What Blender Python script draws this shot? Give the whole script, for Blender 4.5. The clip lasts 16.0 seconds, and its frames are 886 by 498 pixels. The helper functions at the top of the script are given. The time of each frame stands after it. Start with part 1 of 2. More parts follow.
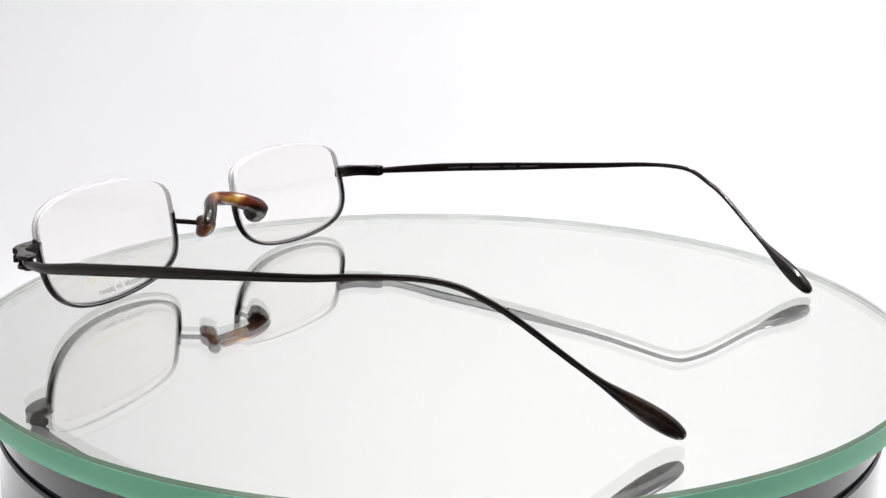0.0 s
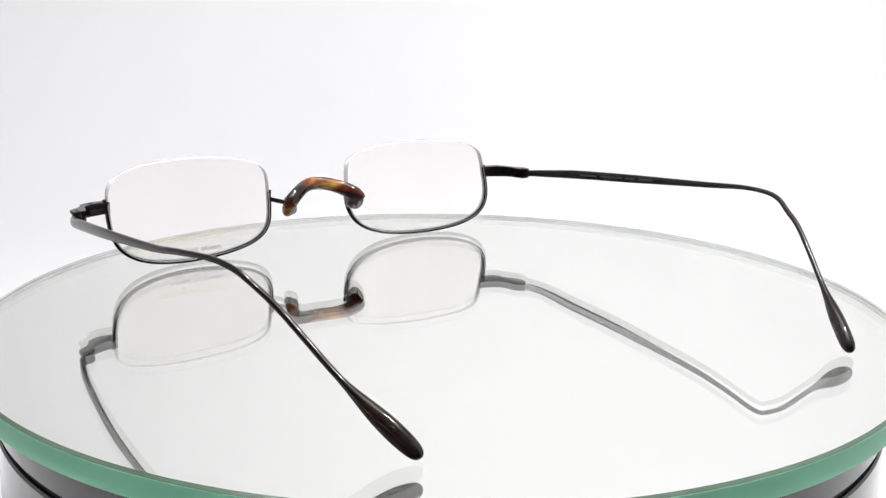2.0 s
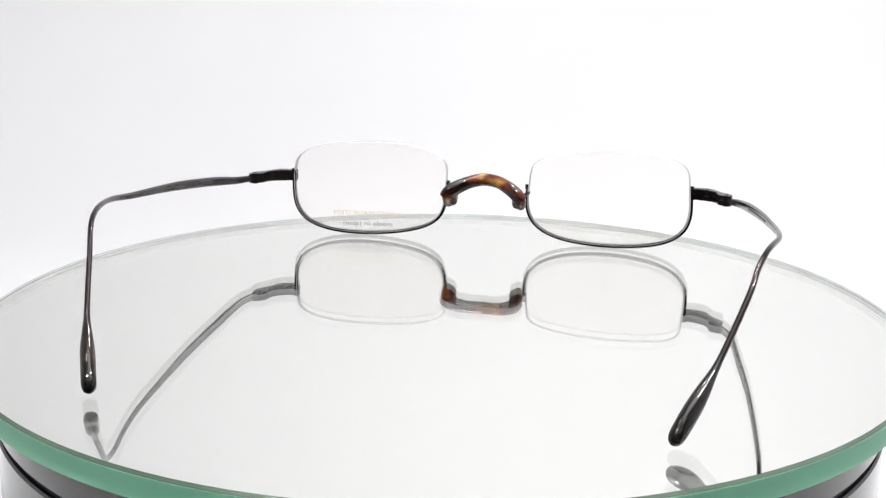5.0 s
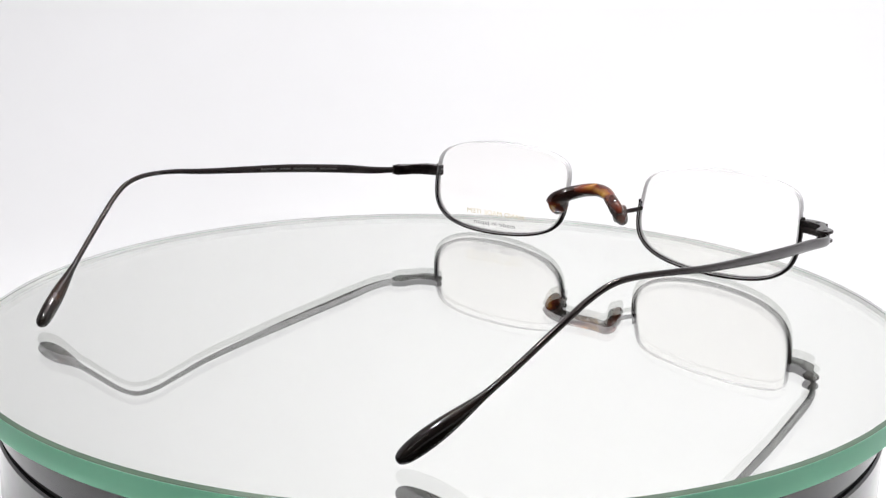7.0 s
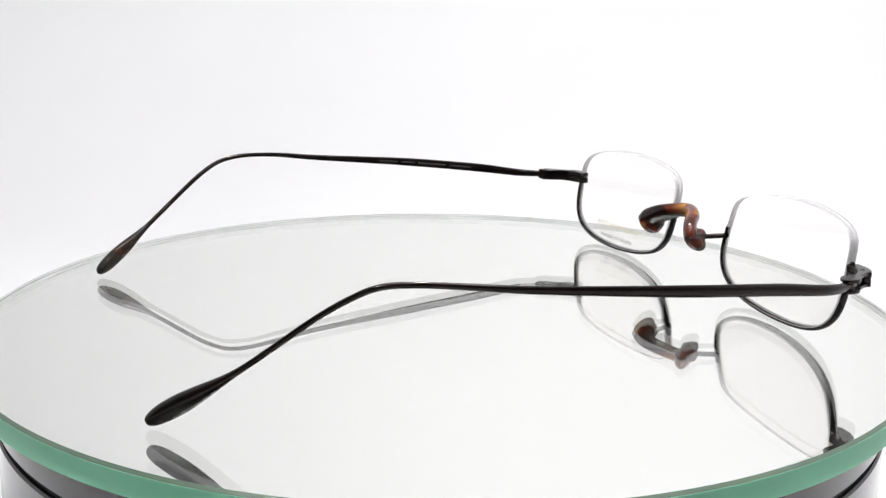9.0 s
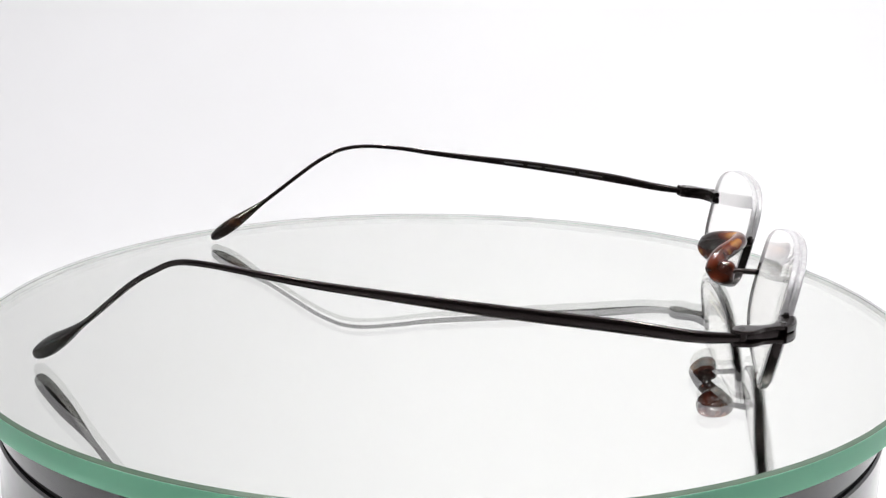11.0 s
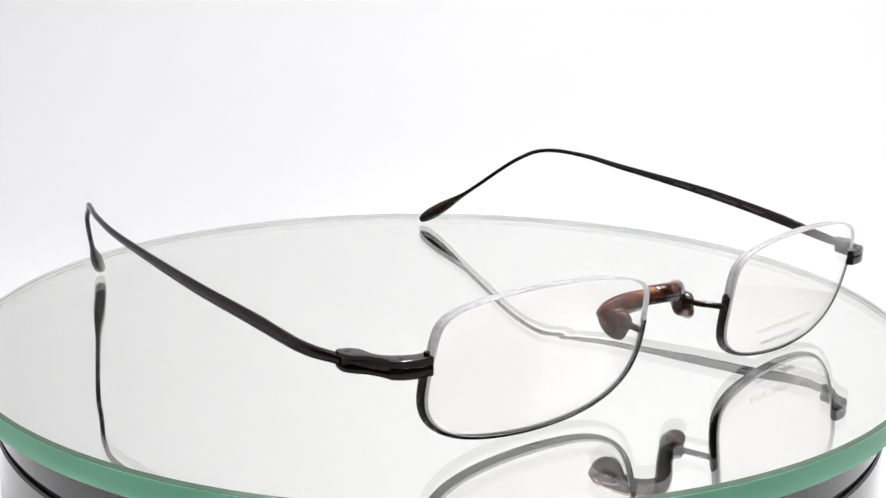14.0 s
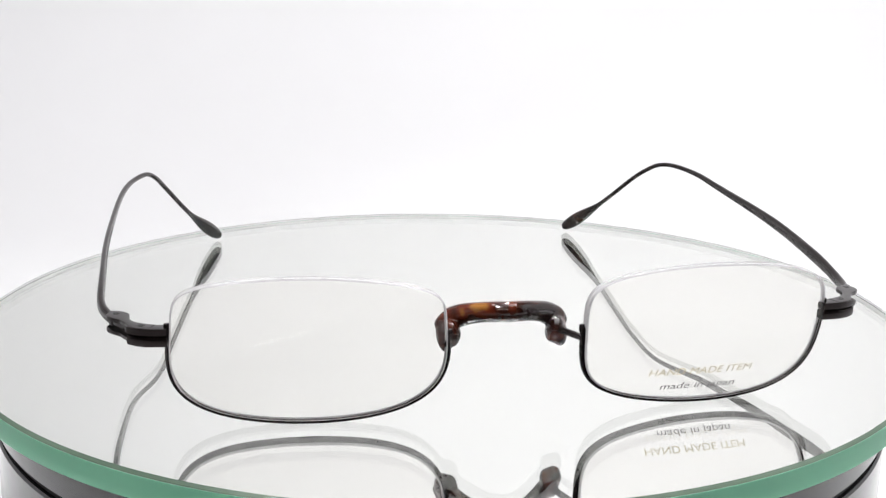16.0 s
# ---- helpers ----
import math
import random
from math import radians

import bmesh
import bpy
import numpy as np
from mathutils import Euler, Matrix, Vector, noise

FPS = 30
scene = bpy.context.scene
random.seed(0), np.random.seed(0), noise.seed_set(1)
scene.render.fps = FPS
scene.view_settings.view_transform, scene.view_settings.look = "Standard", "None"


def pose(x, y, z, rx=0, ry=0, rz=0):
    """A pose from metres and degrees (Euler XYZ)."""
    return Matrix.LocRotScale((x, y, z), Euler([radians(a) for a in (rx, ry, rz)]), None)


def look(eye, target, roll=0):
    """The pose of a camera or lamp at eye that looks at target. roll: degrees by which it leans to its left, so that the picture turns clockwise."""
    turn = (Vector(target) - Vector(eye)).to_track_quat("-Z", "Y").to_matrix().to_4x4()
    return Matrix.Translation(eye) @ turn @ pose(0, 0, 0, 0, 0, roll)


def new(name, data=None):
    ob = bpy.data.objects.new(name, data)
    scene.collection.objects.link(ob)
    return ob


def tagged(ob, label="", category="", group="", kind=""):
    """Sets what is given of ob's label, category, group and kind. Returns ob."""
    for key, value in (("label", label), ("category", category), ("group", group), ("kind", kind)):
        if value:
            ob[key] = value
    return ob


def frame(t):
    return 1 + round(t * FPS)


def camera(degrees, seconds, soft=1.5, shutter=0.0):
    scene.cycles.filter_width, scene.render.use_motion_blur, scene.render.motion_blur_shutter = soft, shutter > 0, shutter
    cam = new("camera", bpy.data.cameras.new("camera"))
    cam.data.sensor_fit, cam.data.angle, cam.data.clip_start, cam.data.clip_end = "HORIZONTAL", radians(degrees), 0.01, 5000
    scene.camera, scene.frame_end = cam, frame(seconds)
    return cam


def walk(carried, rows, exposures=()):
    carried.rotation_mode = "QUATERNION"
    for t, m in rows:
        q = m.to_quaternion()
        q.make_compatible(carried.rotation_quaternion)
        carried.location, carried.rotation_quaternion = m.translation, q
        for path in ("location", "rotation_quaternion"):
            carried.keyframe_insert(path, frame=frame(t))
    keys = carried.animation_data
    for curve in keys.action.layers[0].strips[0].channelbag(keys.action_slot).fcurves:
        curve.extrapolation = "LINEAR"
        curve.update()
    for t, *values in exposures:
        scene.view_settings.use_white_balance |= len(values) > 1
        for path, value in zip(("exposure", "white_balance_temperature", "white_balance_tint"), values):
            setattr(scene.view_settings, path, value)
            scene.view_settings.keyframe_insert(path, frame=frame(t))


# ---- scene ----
cam = camera(43.23, 16.0, soft=1.3)
EYE, AIM = (0.0, -0.245, 0.0727), (0.0001, -0.0069, 0.0151)
walk(cam, [(0, look(EYE, AIM, 0.766)), (16, look(EYE, AIM, 0.766))])

# ---- light: a white photo tent, closed by added dark panels round the camera ----
world = bpy.data.worlds.new("tent_air")
scene.world = world
world.use_nodes = True
world.node_tree.nodes["Background"].inputs[0].default_value = (0.9, 0.92, 1.0, 1)
world.node_tree.nodes["Background"].inputs[1].default_value = 0.05
scene.view_settings.exposure = 0.0


def area_lamp(name, eye, target, sx, sy, watts, color=(1, 1, 1), roll=0):
    data = bpy.data.lights.new(name, "AREA")
    data.shape, data.size, data.size_y = "RECTANGLE", sx, sy
    data.energy, data.color = watts, color
    ob = new(name, data)
    ob.matrix_world = look(eye, target, roll)
    return ob


area_lamp("overhead_light", (0.12, 0.06, 0.70), (0.06, 0.40, -0.02), 0.40, 0.50, 3.1, (1.0, 0.993, 1.0))
for x, y, watts in ((-0.22, 0.03, 0.5), (0.30, 0.03, 0.9), (-0.16, -0.26, 0.2), (0.20, -0.26, 0.2)):
    area_lamp("led_panel", (x, y, 0.70), (x * 0.5, 0.12, 0.0), 0.08, 0.08, watts, (1.0, 0.993, 1.0))
# unseen narrow lamps, added close by to put glints on the glasses
for x, y, z in ((-0.10, -0.15, 0.33), (0.13, -0.02, 0.36), (0.02, 0.14, 0.36)):
    small = area_lamp("glint_lamp", (x, y, z), (0, 0, 0.01), 0.022, 0.022, 0.14, (1.0, 0.993, 1.0))
    small.data.spread = radians(60)
area_lamp("side_light", (0.58, 0.05, 0.42), (0.0, 0.30, -0.05), 0.4, 0.4, 0.5, (1.0, 0.995, 1.0))
area_lamp("led_strip", (-0.085, -0.445, 0.300), (-0.03, -0.09, 0.0), 0.27, 0.005, 0.11, roll=0)
spot = area_lamp("round_led", (0.16, -0.233, 0.251), (0.0, 0.03, 0.0), 0.016, 0.016, 0.10)
spot.data.shape = "DISK"


# ---- materials ----
def material(name):
    m = bpy.data.materials.new(name)
    m.use_nodes = True
    nt = m.node_tree
    return m, nt, nt.nodes["Principled BSDF"]


def node(nt, kind, **values):
    n = nt.nodes.new(kind)
    for key, v in values.items():
        n.inputs[key].default_value = v
    return n


def noise_ramp(nt, scale, stops, detail=4.0, stretch=None):
    """Object-space noise through a colour ramp; returns the ramp's colour socket."""
    co = nt.nodes.new("ShaderNodeTexCoord")
    vec = co.outputs["Object"]
    if stretch:
        mp = nt.nodes.new("ShaderNodeMapping")
        mp.inputs["Scale"].default_value = stretch
        nt.links.new(vec, mp.inputs["Vector"])
        vec = mp.outputs["Vector"]
    nz = node(nt, "ShaderNodeTexNoise", Scale=scale, Detail=detail)
    nt.links.new(vec, nz.inputs["Vector"])
    ramp = nt.nodes.new("ShaderNodeValToRGB")
    while len(ramp.color_ramp.elements) < len(stops):
        ramp.color_ramp.elements.new(0.5)
    for e, (p, c) in zip(ramp.color_ramp.elements, stops):
        e.position, e.color = p, (*c, 1)
    nt.links.new(nz.outputs["Fac"], ramp.inputs["Fac"])
    return ramp.outputs["Color"]


def bump(nt, bsdf, scale, strength, distance):
    co = nt.nodes.new("ShaderNodeTexCoord")
    nz = node(nt, "ShaderNodeTexNoise", Scale=scale, Detail=3.0)
    nt.links.new(co.outputs["Object"], nz.inputs["Vector"])
    b = node(nt, "ShaderNodeBump", Strength=strength, Distance=distance)
    nt.links.new(nz.outputs["Fac"], b.inputs["Height"])
    nt.links.new(b.outputs["Normal"], bsdf.inputs["Normal"])


def paper_material():
    m, nt, p = material("white_paper")
    nt.links.new(noise_ramp(nt, 3, [(0.3, (0.802, 0.80, 0.807)), (0.7, (0.832, 0.83, 0.837))]), p.inputs["Base Color"])
    p.inputs["Roughness"].default_value = 0.8
    bump(nt, p, 900, 0.05, 0.0002)
    return m


def metal_material():
    m, nt, p = material("black_titanium")
    nt.links.new(noise_ramp(nt, 160, [(0.35, (0.0025, 0.0018, 0.0017)), (0.75, (0.0055, 0.004, 0.0038))]), p.inputs["Base Color"])
    rough = noise_ramp(nt, 260, [(0.3, (0.14, 0.14, 0.14)), (0.7, (0.22, 0.22, 0.22))])
    nt.links.new(rough, p.inputs["Roughness"])
    p.inputs["Specular IOR Level"].default_value = 0.30
    p.inputs["Specular Tint"].default_value = (1.0, 0.84, 0.82, 1)
    return m


def tip_material():
    m, nt, p = material("dark_brown_tip")
    nt.links.new(noise_ramp(nt, 130, [(0.50, (0.006, 0.0045, 0.004)), (0.66, (0.018, 0.009, 0.006)), (0.84, (0.10, 0.045, 0.015))]), p.inputs["Base Color"])
    p.inputs["Roughness"].default_value = 0.11
    p.inputs["Specular IOR Level"].default_value = 0.33
    return m


def tortoise_material():
    m, nt, p = material("tortoiseshell")
    co = nt.nodes.new("ShaderNodeTexCoord")
    nz = node(nt, "ShaderNodeTexNoise", Scale=105.0, Detail=2.5, Distortion=0.6)
    mp = nt.nodes.new("ShaderNodeMapping")
    mp.inputs["Location"].default_value = (0.013, 0.031, 0.007)
    nt.links.new(co.outputs["Object"], mp.inputs["Vector"])
    nt.links.new(mp.outputs["Vector"], nz.inputs["Vector"])
    ramp = nt.nodes.new("ShaderNodeValToRGB")
    stops = [(0.40, (0.006, 0.002, 0.0016)), (0.50, (0.022, 0.005, 0.0025)), (0.60, (0.075, 0.012, 0.004)), (0.70, (0.26, 0.12, 0.022)), (0.80, (0.45, 0.29, 0.07))]
    while len(ramp.color_ramp.elements) < len(stops):
        ramp.color_ramp.elements.new(0.5)
    for e, (q, c) in zip(ramp.color_ramp.elements, stops):
        e.position, e.color = q, (*c, 1)
    # one paler patch on the back of the arch
    far = nt.nodes.new("ShaderNodeVectorMath")
    far.operation = "DISTANCE"
    far.inputs[1].default_value = (0.0002, 0.0603, 0.0194)
    wide = nt.nodes.new("ShaderNodeVectorMath")
    wide.operation = "MULTIPLY"
    wide.inputs[1].default_value = (0.6, 1, 1)
    nt.links.new(co.outputs["Object"], wide.inputs[0])
    nt.links.new(wide.outputs[0], far.inputs[0])
    back = node(nt, "ShaderNodeMapRange")
    for key, v in (("From Min", 0.001), ("From Max", 0.0056), ("To Min", 0.17), ("To Max", -0.09)):
        back.inputs[key].default_value = v
    nt.links.new(far.outputs["Value"], back.inputs["Value"])
    total = nt.nodes.new("ShaderNodeMath")
    nt.links.new(nz.outputs["Fac"], total.inputs[0])
    nt.links.new(back.outputs[0], total.inputs[1])
    # redder towards the two pads
    xyz = nt.nodes.new("ShaderNodeSeparateXYZ")
    nt.links.new(co.outputs["Object"], xyz.inputs[0])
    away = nt.nodes.new("ShaderNodeMath")
    away.operation = "ABSOLUTE"
    nt.links.new(xyz.outputs["X"], away.inputs[0])
    pads = node(nt, "ShaderNodeMapRange")
    for key, v in (("From Min", 0.0072), ("From Max", 0.0098), ("To Min", 0.0), ("To Max", 0.05)):
        pads.inputs[key].default_value = v
    nt.links.new(away.outputs[0], pads.inputs["Value"])
    both = nt.nodes.new("ShaderNodeMath")
    nt.links.new(total.outputs[0], both.inputs[0])
    nt.links.new(pads.outputs[0], both.inputs[1])
    nt.links.new(both.outputs[0], ramp.inputs["Fac"])
    nt.links.new(ramp.outputs["Color"], p.inputs["Base Color"])
    p.inputs["Roughness"].default_value = 0.04
    p.inputs["Specular IOR Level"].default_value = 0.5
    p.inputs["Subsurface Weight"].default_value = 0.08
    p.inputs["Subsurface Radius"].default_value = (0.002, 0.0008, 0.0003)
    p.inputs["Subsurface Scale"].default_value = 0.5
    return m


def clear_material(name, color, ior=1.5, rough=0.0):
    m = bpy.data.materials.new(name)
    m.use_nodes = True
    nt = m.node_tree
    nt.nodes.remove(nt.nodes["Principled BSDF"])
    g = nt.nodes.new("ShaderNodeBsdfGlass")
    g.inputs["Color"].default_value = (*color, 1)
    g.inputs["IOR"].default_value = ior
    g.inputs["Roughness"].default_value = rough
    nt.links.new(g.outputs["BSDF"], nt.nodes["Material Output"].inputs["Surface"])
    return m


def lens_edge_material():
    m, nt, p = material("ground_lens_edge")
    nt.links.new(noise_ramp(nt, 900, [(0.3, (0.46, 0.45, 0.46)), (0.7, (0.60, 0.59, 0.60))]), p.inputs["Base Color"])
    p.inputs["Roughness"].default_value = 0.26
    p.inputs["Transmission Weight"].default_value = 0.3
    return shine_through(m, nt, p, 0.3)


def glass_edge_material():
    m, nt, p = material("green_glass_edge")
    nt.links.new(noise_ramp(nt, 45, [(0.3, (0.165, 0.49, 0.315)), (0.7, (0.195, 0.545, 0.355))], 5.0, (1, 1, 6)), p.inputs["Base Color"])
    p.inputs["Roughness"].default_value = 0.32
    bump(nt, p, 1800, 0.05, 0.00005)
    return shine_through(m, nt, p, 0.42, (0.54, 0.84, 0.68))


def shine_through(m, nt, p, share, tint=None):
    """Lets part of the light that falls on the far side glow through a thin or ground layer."""
    t = nt.nodes.new("ShaderNodeBsdfTranslucent")
    if tint:
        t.inputs["Color"].default_value = (*tint, 1)
    elif p.inputs["Base Color"].links:
        nt.links.new(p.inputs["Base Color"].links[0].from_socket, t.inputs["Color"])
    else:
        t.inputs["Color"].default_value = p.inputs["Base Color"].default_value
    mix = node(nt, "ShaderNodeMixShader", Fac=share)
    nt.links.new(p.outputs["BSDF"], mix.inputs[1])
    nt.links.new(t.outputs["BSDF"], mix.inputs[2])
    nt.links.new(mix.outputs["Shader"], nt.nodes["Material Output"].inputs["Surface"])
    return m


def print_material(name, color, share=0.25):
    m, nt, p = material(name)
    p.inputs["Base Color"].default_value = (*color, 1)
    p.inputs["Roughness"].default_value = 0.5
    return shine_through(m, nt, p, share)


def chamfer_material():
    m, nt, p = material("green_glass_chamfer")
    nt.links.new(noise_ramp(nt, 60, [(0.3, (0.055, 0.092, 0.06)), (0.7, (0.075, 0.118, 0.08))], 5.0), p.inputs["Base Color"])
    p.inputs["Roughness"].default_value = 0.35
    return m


def silver_material():
    m, nt, p = material("silver_backing")
    p.inputs["Base Color"].default_value = (0.978, 0.99, 0.962, 1)
    p.inputs["Metallic"].default_value = 1.0
    p.inputs["Roughness"].default_value = 0.0
    return m


def plastic_material():
    m, nt, p = material("black_plastic")
    nt.links.new(noise_ramp(nt, 90, [(0.3, (0.016, 0.015, 0.016)), (0.7, (0.026, 0.024, 0.026))]), p.inputs["Base Color"])
    p.inputs["Roughness"].default_value = 0.13
    bump(nt, p, 1200, 0.03, 0.00004)
    return m


def plain_material(name, color, rough=0.6, metal=0.0):
    m, nt, p = material(name)
    p.inputs["Base Color"].default_value = (*color, 1)
    p.inputs["Roughness"].default_value = rough
    p.inputs["Metallic"].default_value = metal
    return m


# stands in for the unlit room beyond the tent's open front
DARK_ROOM = plain_material("dark_room", (0.06, 0.06, 0.062), 0.9)
PAPER, METAL, TIP, TORTOISE = paper_material(), metal_material(), tip_material(), tortoise_material()
LENS = clear_material("clear_lens", (0.994, 0.989, 0.983), 1.25)
MIRROR_GLASS = clear_material("mirror_glass", (0.999, 1.0, 0.997), 1.52)
LENS_EDGE, GLASS_EDGE, CHAMFER = lens_edge_material(), glass_edge_material(), chamfer_material()
SILVER, PLASTIC = silver_material(), plastic_material()
# white in place of the light that the glass edge reflects inside
BRIGHT_SKIN = plain_material("bright_edge_skin", (0.97, 0.97, 0.97), 0.6)
GAP = plain_material("dark_gap", (0.006, 0.006, 0.006), 0.7)
GOLD_PRINT = print_material("gold_print", (0.68, 0.61, 0.42), 0.35)
GREY_PRINT = print_material("grey_print", (0.15, 0.147, 0.15))
MARKING = plain_material("etched_grey", (0.02, 0.018, 0.017), 0.6)

MM = 0.001


# ---- mesh helpers (measures in millimetres) ----
def part(name, bm, mat, parent=None, label="", smooth=True, outward=True, crease=38):
    """One bmesh, given in millimetres, as one mesh object."""
    bmesh.ops.scale(bm, vec=(MM, MM, MM), verts=bm.verts)
    if outward:
        bmesh.ops.recalc_face_normals(bm, faces=bm.faces)
    me = bpy.data.meshes.new(name)
    bm.to_mesh(me)
    bm.free()
    me.materials.append(mat)
    if smooth:
        me.shade_smooth()
        me.set_sharp_from_angle(angle=radians(crease))
    ob = new(name, me)
    ob.parent = parent
    return tagged(ob, label)


def spline(ctrl, m=10):
    """A Catmull-Rom curve through the control points."""
    c = [Vector(p) for p in ctrl]
    c = [2 * c[0] - c[1]] + c + [2 * c[-1] - c[-2]]
    out = []
    for i in range(1, len(c) - 2):
        p0, p1, p2, p3 = c[i - 1:i + 3]
        for k in range(m):
            s = k / m
            out.append(0.5 * (2 * p1 + (p2 - p0) * s + (2 * p0 - 5 * p1 + 4 * p2 - p3) * s * s + (3 * p1 - p0 - 3 * p2 + p3) * s ** 3))
    return out + [c[-2]]


def lerp_table(table, s):
    """Values at s from rows (s, a, b, ...), linear between the rows."""
    if s <= table[0][0]:
        return table[0][1:]
    for a, b in zip(table, table[1:]):
        if s <= b[0]:
            k = (s - a[0]) / (b[0] - a[0])
            return [x + (y - x) * k for x, y in zip(a[1:], b[1:])]
    return table[-1][1:]


def sweep(path, size, up=(0, 0, 1), n=14, square=2.0, bm=None, closed=False):
    """A tube along the path; size(s) gives half widths (across, along up) at arc length s."""
    bm = bm or bmesh.new()
    rings, s = [], 0.0
    count = len(path)
    for i, p in enumerate(path):
        if i:
            s += (p - path[i - 1]).length
        a = path[i - 1] if (i or closed) else p
        b = path[(i + 1) % count] if (i < count - 1 or closed) else p
        tan = (b - a).normalized()
        u = Vector(up(i) if callable(up) else up)
        u = (u - tan * u.dot(tan)).normalized()
        side = tan.cross(u)
        wa, wu = size(s)
        ring = []
        for k in range(n):
            c, d = math.cos(2 * math.pi * k / n), math.sin(2 * math.pi * k / n)
            c = math.copysign(abs(c) ** (2 / square), c)
            d = math.copysign(abs(d) ** (2 / square), d)
            ring.append(bm.verts.new(p + side * c * wa + u * d * wu))
        rings.append(ring)
    pairs = list(zip(rings, rings[1:])) + ([(rings[-1], rings[0])] if closed else [])
    for r0, r1 in pairs:
        for k in range(n):
            bm.faces.new((r0[k], r0[(k + 1) % n], r1[(k + 1) % n], r1[k]))
    if not closed:
        bm.faces.new(rings[0][::-1])
        bm.faces.new(rings[-1])
    return bm


def lathe(profile, n=192, bm=None):
    """A profile of (radius, z) turned round the z axis; radius 0 closes it."""
    bm = bm or bmesh.new()
    rows = []
    for r, z in profile:
        if r < 1e-6:
            rows.append([bm.verts.new((0, 0, z))])
        else:
            rows.append([bm.verts.new((r * math.cos(2 * math.pi * k / n), r * math.sin(2 * math.pi * k / n), z)) for k in range(n)])
    for a, b in zip(rows, rows[1:]):
        for k in range(n):
            j = (k + 1) % n
            q = [a[k % len(a)], a[j % len(a)], b[j % len(b)], b[k % len(b)]]
            q = [v for i, v in enumerate(q) if v not in q[:i]]
            if len(q) > 2:
                bm.faces.new(q)
    return bm


def cylinder(bm, centre, r, h, n=20, bevel=0.12):
    rows = []
    for rr, z in ((r - bevel, 0), (r, bevel), (r, h - bevel), (r - bevel, h)):
        rows.append([bm.verts.new((centre[0] + rr * math.cos(2 * math.pi * k / n), centre[1] + rr * math.sin(2 * math.pi * k / n), centre[2] + z)) for k in range(n)])
    for a, b in zip(rows, rows[1:]):
        for k in range(n):
            bm.faces.new((a[k], a[(k + 1) % n], b[(k + 1) % n], b[k]))
    bm.faces.new(rows[0][::-1])
    bm.faces.new(rows[-1])
    return bm


# ---- the tent ----
def backdrop():
    """White paper that runs over the table and curves up behind it."""
    bm = bmesh.new()
    prof = [(-700, -52), (-300, -52), (0, -52), (160, -52)]
    prof += [(160 + 440 * math.sin(a), -52 + 440 - 440 * math.cos(a)) for a in [math.pi / 2 * k / 24 for k in range(1, 25)]]
    prof += [(600, 500), (600, 788)]
    rows = [[bm.verts.new((x, y, z)) for y, z in prof] for x in (-620, -200, 200, 620)]
    for a, b in zip(rows, rows[1:]):
        for k in range(len(prof) - 1):
            bm.faces.new((a[k], b[k], b[k + 1], a[k + 1]))
    ob = part("backdrop", bm, PAPER)
    return tagged(ob, "seamless white paper sweep under and behind the turntable", "backdrop", kind="structure")


def slab(name, lo, hi, label, mat=None):
    bm = bmesh.new()
    bmesh.ops.create_cube(bm, size=1.0)
    for v in bm.verts:
        v.co = Vector([lo[i] if v.co[i] < 0 else hi[i] for i in range(3)])
    return tagged(part(name, bm, mat or PAPER, smooth=False), label, "tent wall", kind="structure")


backdrop()
for name, x0, x1 in (("wall_left", -640, -622), ("wall_right", 622, 640)):
    slab(name, (x0, -330, -60), (x1, 615, 790), "white fabric side of a photo tent")
    # unseen dark panel, added so that the metal reflects less white
    slab(name.replace("wall", "dark_panel"), (x0, -720, -60), (x1, -332, 790), "added dark panel beside the camera, darkens reflections in the metal", DARK_ROOM)
# added out of view to close the front and keep reflections dark
slab("dark_panel_front", (-640, -740, -60), (640, -722, 790), "added dark panel behind the camera, stands in for the open dark room", DARK_ROOM)
slab("ceiling", (-640, -740, 792), (640, 615, 810), "white fabric top of a photo tent")


def ellipsoid(bm, m, n=16):
    """A ball of radius 1 under the matrix m."""
    bmesh.ops.create_uvsphere(bm, u_segments=n * 2, v_segments=n, radius=1.0, matrix=m)


# ---- turntable and mirror disc ----
THICK, EDGE, TOP = 4.0, 4.65, 0.00042


def turntable():
    top = new("turntable")
    tagged(top, "round glossy black plastic motorised display turntable", "turntable")
    top.location = (0, 0, TOP - 0.052)
    lift = 52.0
    prof = [(0, 0.2), (90, 0.2), (94.5, 0.0), (95.6, 0.5), (96, 1.6), (96, lift - 15.8), (95.6, lift - 15.4), (94.0, lift - 15.4), (94.0, lift - 15.2), (0, lift - 15.2)]
    part("base", lathe(prof), PLASTIC, top)
    gap = [(94.3, lift - 15.5), (94.9, lift - 15.5), (94.9, lift - 13.7), (94.3, lift - 13.7)]
    part("groove", lathe(gap + gap[:1]), GAP, top, "dark gap between base and platter")
    z0 = lift - 13.8
    prof = [(0, z0), (94.0, z0), (95.7, z0), (96, z0 + 0.3), (96, lift - EDGE - 0.55), (95.5, lift - EDGE - 0.05), (0, lift - EDGE - 0.05)]
    platter = part("platter", lathe(prof), PLASTIC, top)
    return top, platter


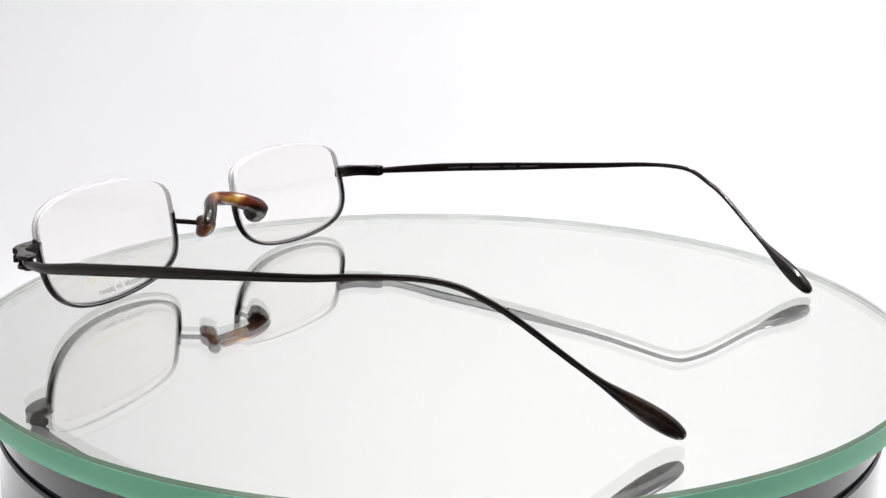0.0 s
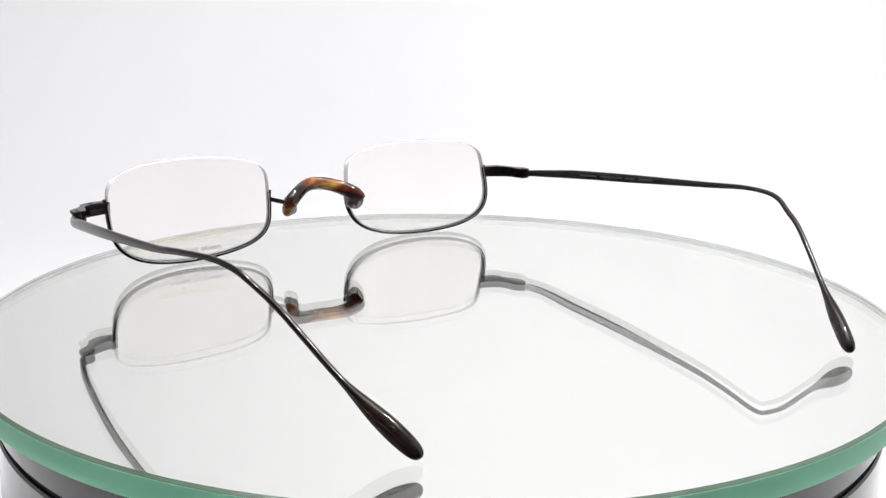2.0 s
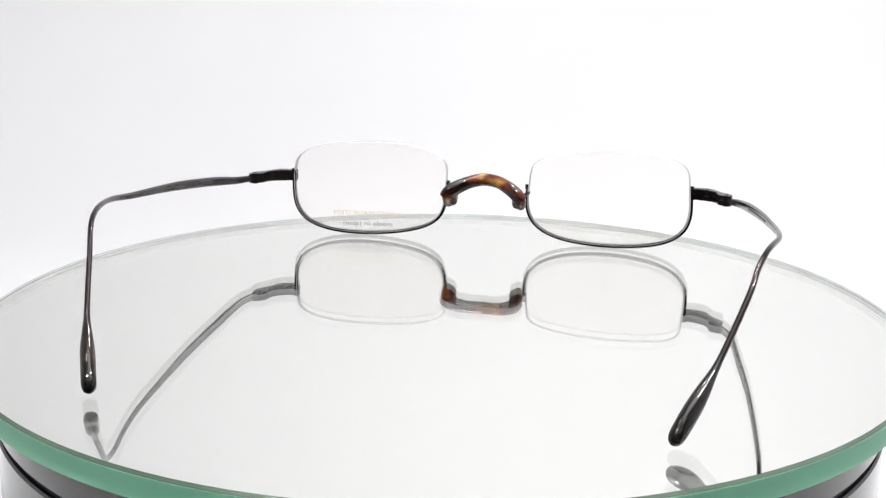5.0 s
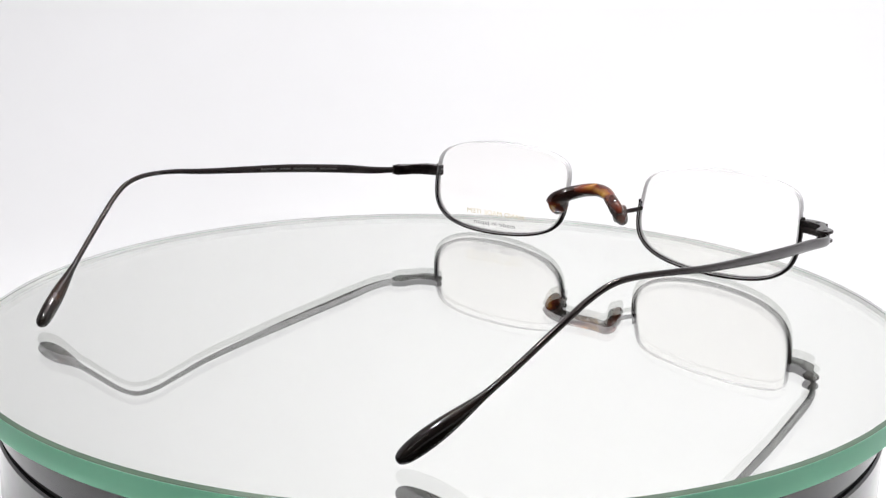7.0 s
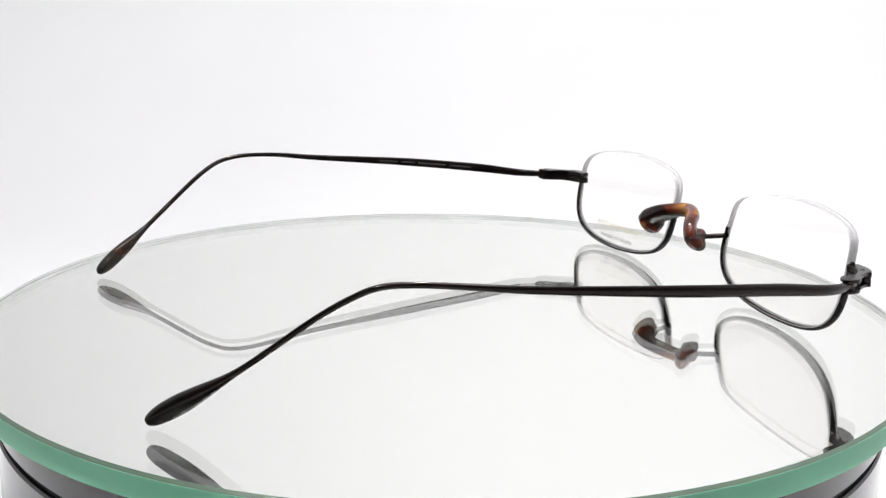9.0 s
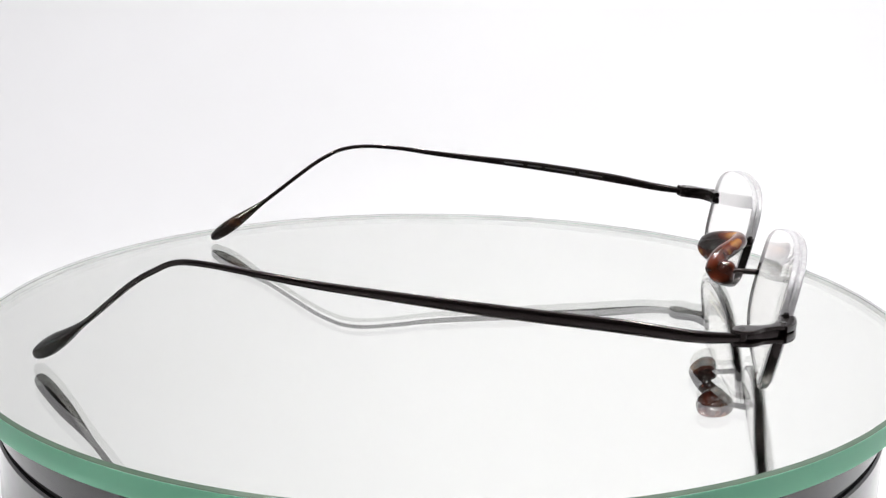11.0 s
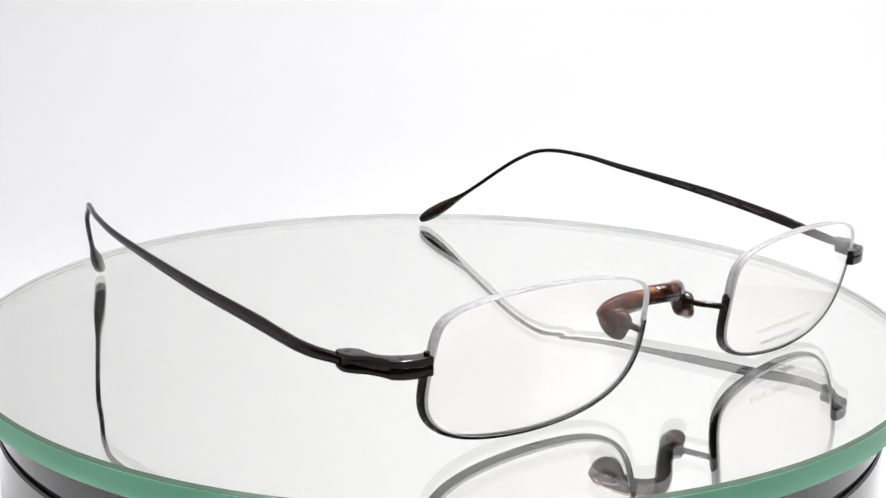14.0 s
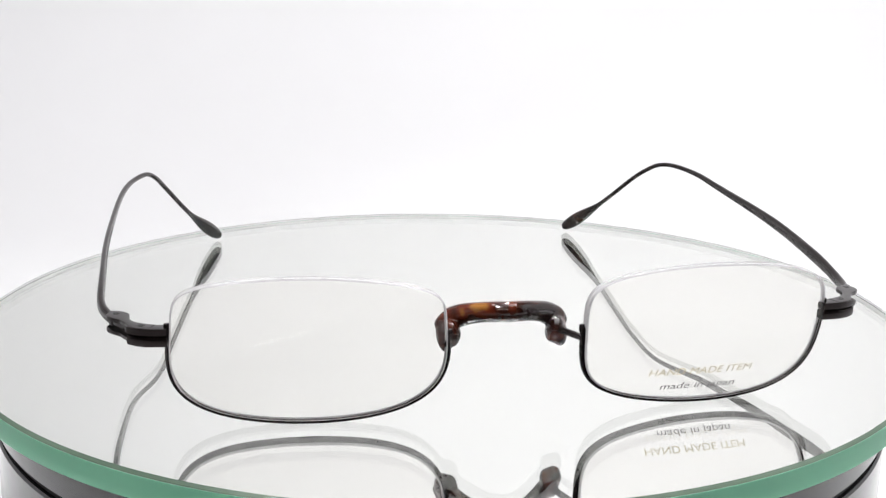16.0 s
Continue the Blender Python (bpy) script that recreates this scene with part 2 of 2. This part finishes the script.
def mirror_disc():
    top = new("mirror_disc")
    tagged(top, "round thick glass mirror with ground green edge on the turntable", "mirror")
    r, flat, dip = 101.35, 100.78, 0.5
    # the clear body, polished all round; chamfer and edge skins lie just outside it
    bm = lathe([(0, 0), (flat, 0), (r - 0.05, -dip), (r - 0.05, -THICK + 0.25), (r - 0.25, -THICK)])
    part("glass", bm, MIRROR_GLASS, top, "clear float glass, open to its silvered back", crease=20)
    # inside the body: the far rim's bright inner reflection, put in as white colour
    part("bright_skin", lathe([(flat - 0.05, -0.1), (r - 0.15, -dip - 0.1), (r - 0.15, -THICK + 0.3)]), BRIGHT_SKIN, top, "white inner skin, stands in for light reflected within the glass edge")
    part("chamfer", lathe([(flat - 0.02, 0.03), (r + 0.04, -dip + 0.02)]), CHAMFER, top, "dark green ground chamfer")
    part("silvering", lathe([(0, -THICK), (r - 0.2, -THICK), (r - 0.5, -EDGE), (0, -EDGE)]), SILVER, top, "silvered back")
    ring = [(r + 0.04, -dip - 0.03), (r + 0.12, -dip - 0.08), (r + 0.12, -EDGE + 0.15), (r - 0.1, -EDGE), (r - 0.4, -EDGE)]
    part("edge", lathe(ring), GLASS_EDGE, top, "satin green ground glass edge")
    return top


TABLE, PLATTER = turntable()
MIRROR = mirror_disc()


# ---- eyeglasses: x to the wearer's right, y ahead, z up, round the turning axis ----
# each lens: centre, half widths outward and inward, half heights, bow, squareness of the four corners (upper outer, upper inner,
# lower outer, lower inner), lean; then the depth of its middle, wrap, curve across, tilt, curve up
SHAPE = {-1: dict(mid=(35.05, 15.35), wide=(21.36, 22.87), high=(11.62, 14.25), bow=(0.0061, 0.0067), corner=(6.2, 7.1, 4.4, 6.3), lean=(-0.0099, 0.042),
                  depth=68.32, wrap=0.0742, across=0.003, tilt=0.195, up=0.0026),
         1: dict(mid=(34.36, 16.04), wide=(21.61, 23.19), high=(10.98, 15.02), bow=(0.0058, 0.0075), corner=(8.9, 9.5, 4.8, 4.6), lean=(0.0105, -0.077),
                 depth=68.63, wrap=0.07, across=0.0037, tilt=0.2, up=0.0012)}


def lens_y(x, z, side):
    """The lens's middle surface: a shallow meniscus, tilted and slightly wrapped."""
    d = SHAPE[side]
    u, v = abs(x) - 34.0, z - 14.0
    return d["depth"] - d["wrap"] * u - d["across"] * u * u + d["tilt"] * v - d["up"] * v * v


def outline(th, grow=0.0, side=1):
    """A point (|x|, z) on the lens's outline: a rounded, bowed rectangle."""
    d = SHAPE[side]
    c, s = math.cos(th), math.sin(th)
    inner, low = int(c <= 0), int(s <= 0)
    a, b, q, m = d["wide"][inner], d["high"][low], d["bow"][low], d["corner"][2 * low + inner]
    lo, hi = 5.0, 30.0
    for _ in range(40):
        r = (lo + hi) / 2
        u, v = abs(r * c), abs(r * s)
        if (u / a) ** m + ((v + q * u * u) / b) ** m < 1:
            lo = r
        else:
            hi = r
    u = (lo + grow) * c
    v = (lo + grow) * s + d["lean"][0] * u
    return d["mid"][0] + u + d["lean"][1] * v * c, d["mid"][1] + v


def lens(side, frame_ob):
    n, half = 180, 1.12
    fr = [0.0, 0.3, 0.55, 0.75, 0.9, 1.0]
    pts = [outline(2 * math.pi * k / n, -0.35, side) for k in range(n)]
    mx, mz = SHAPE[side]["mid"]
    bm = bmesh.new()
    for off in (half, -half):
        rows = []
        for f in fr:
            row = []
            for x, z in pts if f else pts[:1]:
                xx, zz = mx + (x - mx) * f, mz + (z - mz) * f
                row.append(bm.verts.new((side * xx, lens_y(xx, zz, side) + off, zz)))
            rows.append(row)
        for a, b in zip(rows, rows[1:]):
            for k in range(n):
                j = (k + 1) % n
                q = [b[k], b[j]] + ([a[0]] if len(a) == 1 else [a[j], a[k]])
                face = bm.faces.new(q)
                face.normal_update()
                if face.normal.y * off < 0:
                    face.normal_flip()
    me = bpy.data.meshes.new("lens")
    bmesh.ops.scale(bm, vec=(MM, MM, MM), verts=bm.verts)
    bm.to_mesh(me)
    bm.free()
    me.materials.append(LENS)
    me.shade_smooth()
    ob = new("lens", me)
    ob.parent = frame_ob
    tagged(ob, "clear rectangular demo lens")
    bm = bmesh.new()
    rows = []
    for off, grow in ((half, -0.35), (half - 0.25, -0.05), (0.32, 0.0), (0.0, -0.35), (-0.32, 0.0), (-half + 0.25, -0.05), (-half, -0.35)):
        row = []
        for k in range(n):
            x, z = outline(2 * math.pi * k / n, grow, side)
            row.append(bm.verts.new((side * x, lens_y(x, z, side) + off, z)))
        rows.append(row)
    for a, b in zip(rows, rows[1:]):
        for k in range(n):
            bm.faces.new((a[k], a[(k + 1) % n], b[(k + 1) % n], b[k]))
    part("lens_edge", bm, LENS_EDGE, ob, "ground grooved lens edge")
    return ob


def angle_at(z, outer, side):
    """The outline's angle at which it passes the height z on its outer or inner side."""
    lo, hi = (-math.pi / 2, math.pi / 4) if outer else (math.pi * 1.5, math.pi * 0.75)
    for _ in range(40):
        mid = (lo + hi) / 2
        if outline(mid, 0.0, side)[1] < z:
            lo = mid
        else:
            hi = mid
    return lo


def rim(side, frame_ob):
    """The half rim: a flat wire under the lens, from the end piece to the bridge."""
    a0, a1 = angle_at(18.2, True, side), angle_at(16.2, False, side) - 2 * math.pi
    path, ups = [], []
    for k in range(91):
        th = a0 + (a1 - a0) * k / 90
        x, z = outline(th, 0.18, side)
        path.append(Vector((side * x, lens_y(x, z, side), z)))
    bm = sweep(path, lambda s: (0.46, 0.84), up=(0, 1, 0.0), n=16, square=2.3)
    ob = part("rim", bm, METAL, frame_ob, "thin black metal half rim under the lens")
    for th in (a0, a1):
        x, z = outline(th, 0.42, side)
        b2 = cylinder(bmesh.new(), (side * x, lens_y(x, z, side), z - 0.8), 0.48, 1.3, 14, 0.1)
        part("rim_stub", b2, METAL, ob)
    for z0 in (12.6, 11.3):
        x, z = outline(angle_at(z0, False, side), 0.52, side)
        b2 = bmesh.new()
        ellipsoid(b2, Matrix.Translation((side * x, lens_y(x, z, side), z)) @ Matrix.Diagonal((0.24, 0.5, 0.34, 1)), 6)
        part("rim_bead", b2, METAL, ob)
    return ob


def end_piece(side, frame_ob):
    """End piece: a solid faceted block on the rim, and two waisted plates that run from it to the hinge."""
    wide = 0.1 if side < 0 else 0.0
    place = lambda x, y, z: (side * (x + wide * (x - 56.3)), y, z)
    bm = None
    for z, high in ((17.62, 0.62), (16.04, 0.84)):
        block = [Vector(place(x, y, z)) for x, y in ((56.0, 66.3), (58.4, 66.1), (60.2, 65.5), (61.6, 64.3))]
        bm = sweep(block, lambda s: (1.4, high), n=20, square=9.0, bm=bm)
    plan = [(58.6, 66.0), (60.6, 65.0), (62.4, 62.7), (63.8, 60.0), (64.9, 57.7), (65.7, 56.3)]
    # the plates are widest round the hinge's screw and narrow between the two screws
    width = [(0, 1.45), (2.4, 1.45), (4.8, 0.78), (6.8, 0.8), (8.6, 1.6), (9.8, 1.9), (10.8, 1.7), (11.6, 1.2), (12.2, 0.5)]
    for top, slope in ((18.24, 0.0), (15.84, 0.04)):
        path = spline([place(x, y, top - 0.32 + slope * (66 - y)) for x, y in plan], 8)
        bm = sweep(path, lambda s: (lerp_table(width, s)[0], 0.36), n=20, square=7.0, bm=bm)
    path = spline([place(x, y, 16.8) for x, y in plan[:5]], 8)
    bm = sweep(path, lambda s: (0.42 * lerp_table(width, s)[0], 1.0), n=16, square=4.0, bm=bm)
    ob = part("end_piece", bm, METAL, frame_ob, "layered black metal end piece", crease=30)
    hx, hy, _ = place(64.9, 57.8, 0)
    part("hinge_knuckle", cylinder(bmesh.new(), (hx, hy, 15.3), 1.0, 2.9, 24, 0.15), METAL, ob)
    for x, y in ((64.8, 57.8), (60.2, 65.0)):
        sx, sy, _ = place(x, y, 0)
        part("screw", cylinder(bmesh.new(), (sx, sy, 18.02), 0.72, 0.30, 20, 0.12), METAL, ob, "small black screw head")
        b2 = lathe([(0.0, 0.02), (0.34, 0.02), (0.42, 0.05), (0.52, 0.0)], 20)
        bmesh.ops.translate(b2, verts=b2.verts, vec=(sx, sy, 18.32))
        part("screw_socket", b2, GAP, ob)
    return ob


TEMPLES = {1: [(65.4, 57.2, 16.8), (68.1, 50.0, 17.5), (69.3, 37.4, 19.0), (70.7, 17.4, 20.9), (71.1, -9.8, 23.6), (70.2, -22.8, 25.1),
               (68.2, -31.5, 25.65), (66.6, -36.8, 25.2), (65.0, -41.2, 23.2), (63.3, -46.8, 19.7), (57.9, -58.6, 10.3), (51.2, -71.7, 1.4)],
           -1: [(-66.5, 57.0, 16.8), (-68.5, 49.8, 17.3), (-69.8, 37.3, 19.1), (-70.7, 16.0, 21.6), (-69.7, -10.7, 24.2), (-68.5, -21.7, 25.6),
                (-66.3, -31.0, 26.2), (-64.6, -37.2, 25.5), (-63.1, -41.5, 23.7), (-60.7, -46.8, 20.2), (-55.4, -59.0, 10.6), (-48.9, -71.5, 1.5)]}
TEMPLE_SIZE = [(0, 0.72, 0.85), (6, 0.70, 1.02), (18, 0.62, 1.22), (40, 0.52, 1.14), (62, 0.50, 0.82), (85, 0.50, 0.54), (112, 0.54, 0.54), (150, 0.55, 0.55)]


# how far the ear tip has swollen from wire to paddle
TIP_SWELL = [(14.5 * k / 14, 0.5 - 0.5 * math.cos(math.pi * k / 14)) for k in range(14)]


def temple(side, frame_ob):
    path = spline(TEMPLES[side], 14)
    run = [0.0]
    for a, b in zip(path, path[1:]):
        run.append(run[-1] + (b - a).length)
    total = run[-1]
    cut = total - 20.0
    k = next(i for i, s in enumerate(run) if s > cut)
    ob = part("temple", sweep(path[:k + 1], lambda s: lerp_table(TEMPLE_SIZE, s), n=16, square=2.6), METAL, frame_ob, "slim black metal temple arm")
    # paddle-shaped tip, resampled finely so that its end is round
    table = [(x, 0.56 + 0.80 * min(1.0, 0.5 - 0.5 * math.cos(math.pi * min(1.0, x / 12.0))), 0.56 + 1.2 * e) for x, e in TIP_SWELL]
    for step in range(13):
        a = math.pi / 2 * step / 12
        x = 14.6 + 6.0 * math.sin(a)
        table.append((x, 1.36 * max(0.04, 1 - max(0.0, (x - 18.0) / 2.6) ** 2.8) ** 0.5, 0.05 + 1.71 * math.cos(a) ** 0.8))
    tail = path[k:]
    fine = []
    for i in range(61):
        f = 1 - (1 - i / 60) ** 1.6
        g = f * (len(tail) - 1)
        j = min(int(g), len(tail) - 2)
        fine.append(tail[j].lerp(tail[j + 1], g - j))
    long = sum((b - a).length for a, b in zip(fine, fine[1:]))
    part("temple_tip", sweep(fine, lambda s: lerp_table(table, s * 20.6 / long), n=28, square=2.3), TIP, ob, "glossy dark brown paddle-shaped ear tip", crease=75)
    # faint etched marks on the inner face
    s0 = 22.0
    for length, gap in ((6.5, 1.2), (8.5, 1.0), (4.0, 1.2), (5.5, 0)):
        bm = bmesh.new()
        rows = []
        for m in range(7):
            s = s0 + length * m / 6
            i = next(j for j, v in enumerate(run) if v > s)
            p = path[i - 1].lerp(path[i], (s - run[i - 1]) / (run[i] - run[i - 1]))
            w = lerp_table(TEMPLE_SIZE, s)[0]
            rows.append([bm.verts.new(p + Vector((-side * (w + o), 0, z))) for o, z in ((-0.1, -0.24), (0.03, -0.22), (0.03, 0.22), (-0.1, 0.24))])
        for a, b in zip(rows, rows[1:]):
            for j in range(3):
                bm.faces.new((a[j], a[j + 1], b[j + 1], b[j]))
        part("marking", bm, MARKING, ob, "faint unreadable etched mark")
        s0 += length + gap
    return ob


def melted(bm, voxel):
    """Overlapping closed forms run together into one smooth skin."""
    me = bpy.data.meshes.new("melt")
    bmesh.ops.recalc_face_normals(bm, faces=bm.faces)
    bm.to_mesh(me)
    bm.free()
    tmp = new("melt", me)
    mod = tmp.modifiers.new("skin", "REMESH")
    mod.mode, mod.voxel_size = "VOXEL", voxel
    soft = tmp.modifiers.new("soft", "SMOOTH")
    soft.factor, soft.iterations = 0.5, 16
    bpy.context.view_layer.update()
    done = bpy.data.meshes.new_from_object(tmp.evaluated_get(bpy.context.evaluated_depsgraph_get()))
    bpy.data.objects.remove(tmp)
    out = bmesh.new()
    out.from_mesh(done)
    return out


def bridge(frame_ob):
    """Tortoiseshell saddle with two rounded pads, carried by a wire arm from each rim."""
    half = [(10.6, 58.2, 13.6), (9.8, 58.7, 14.7), (8.4, 59.5, 15.8), (6.4, 61.0, 16.85), (3.5, 63.4, 17.8)]
    path = spline(half + [(-0.3, 64.9, 18.15)] + [(-1.04 * x, y + 0.2, z) for x, y, z in half[::-1]], 8)
    total = sum((b - a).length for a, b in zip(path, path[1:]))
    table = [(0, 1.3, 1.6), (2.0, 1.6, 2.1), (5.0, 1.6, 2.0), (9.0, 1.7, 1.8), (40, 1.75, 1.8)]
    bm = sweep(path, lambda s: lerp_table(table, min(s, total - s)), n=22)
    for side in (1, -1):
        ellipsoid(bm, pose(side * 10.0, 60.1, 13.3, -38, side * -10, side * 8) @ Matrix.Diagonal((1.65, 3.5, 2.2, 1)))
        ellipsoid(bm, pose(side * 9.3, 60.9, 13.5, 0, side * 18, 0) @ Matrix.Diagonal((1.6, 2.3, 2.5, 1)))
        ellipsoid(bm, pose(side * 9.1, 61.7, 14.0, 0, side * 20, 0) @ Matrix.Diagonal((1.5, 1.9, 2.1, 1)))
    saddle = part("bridge_saddle", melted(bm, 0.22), TORTOISE, frame_ob, "glossy brown and amber tortoiseshell saddle bridge")
    for side in (1, -1):
        out = -0.5 if side < 0 else 0.0
        wire = spline([(side * 11.3 + out, 68.7 - out, 14.3), (side * 11.0 + out, 67.0 - out, 14.2), (side * 10.3, 64.6, 14.1), (side * 9.6, 62.2, 14.0), (side * 9.3, 61.0, 14.0)], 6)
        part("bridge_arm", sweep(wire, lambda s: (0.55, 0.62), n=12), METAL, saddle, "short black wire arm")
    return saddle


def print_line(text, mat, x0, x1, z, size, lens_ob, label):
    """Printed words on the back of a lens, bent to its surface."""
    cu = bpy.data.curves.new("words", "FONT")
    cu.body, cu.size, cu.shear = text, 1.0, 0.22
    tmp = new("words", cu)
    bpy.context.view_layer.update()
    me = bpy.data.meshes.new_from_object(tmp.evaluated_get(bpy.context.evaluated_depsgraph_get()))
    bpy.data.objects.remove(tmp)
    xs = [v.co.x for v in me.vertices]
    lo, hi = min(xs), max(xs)
    for v in me.vertices:
        x = x0 + (x1 - x0) * (v.co.x - lo) / (hi - lo)
        zz = z + v.co.y * size
        v.co = Vector((x, lens_y(x, zz, -1) - 1.15, zz)) * MM
    me.name = "lettering"
    me.materials.append(mat)
    ob = new("lettering", me)
    ob.parent = lens_ob
    return tagged(ob, label)


def eyeglasses():
    top = new("eyeglasses")
    tagged(top, "half-rim black metal eyeglasses with tortoiseshell saddle bridge on the mirror", "eyeglasses")
    for side in (1, -1):
        ob = lens(side, top)
        if side < 0:
            print_line("HAND MADE ITEM", GOLD_PRINT, -24.9, -44.6, 6.0, 1.85, ob, "gold printed words on the lens")
            print_line("made in japan", GREY_PRINT, -27.3, -41.6, 3.2, 1.75, ob, "grey printed words on the lens")
        rim(side, top)
        end_piece(side, top)
        temple(side, top)
    bridge(top)
    return top


GLASSES = eyeglasses()

# ---- turning ----
SPIN, FIRST = -14.465, 61.47


def motions():
    times = [0, 0.1, 0.25] + [0.5 * k for k in range(1, 32)] + [15.75, 15.9, 16.0]
    walk(GLASSES, [(t, pose(0, 0, 0, 0, 0, FIRST + SPIN * t)) for t in times])
    walk(MIRROR, [(t, pose(0, 0, TOP, 0, 0, SPIN * t)) for t in times])
    walk(PLATTER, [(t, pose(0, 0, 0, 0, 0, SPIN * t)) for t in times])


motions()
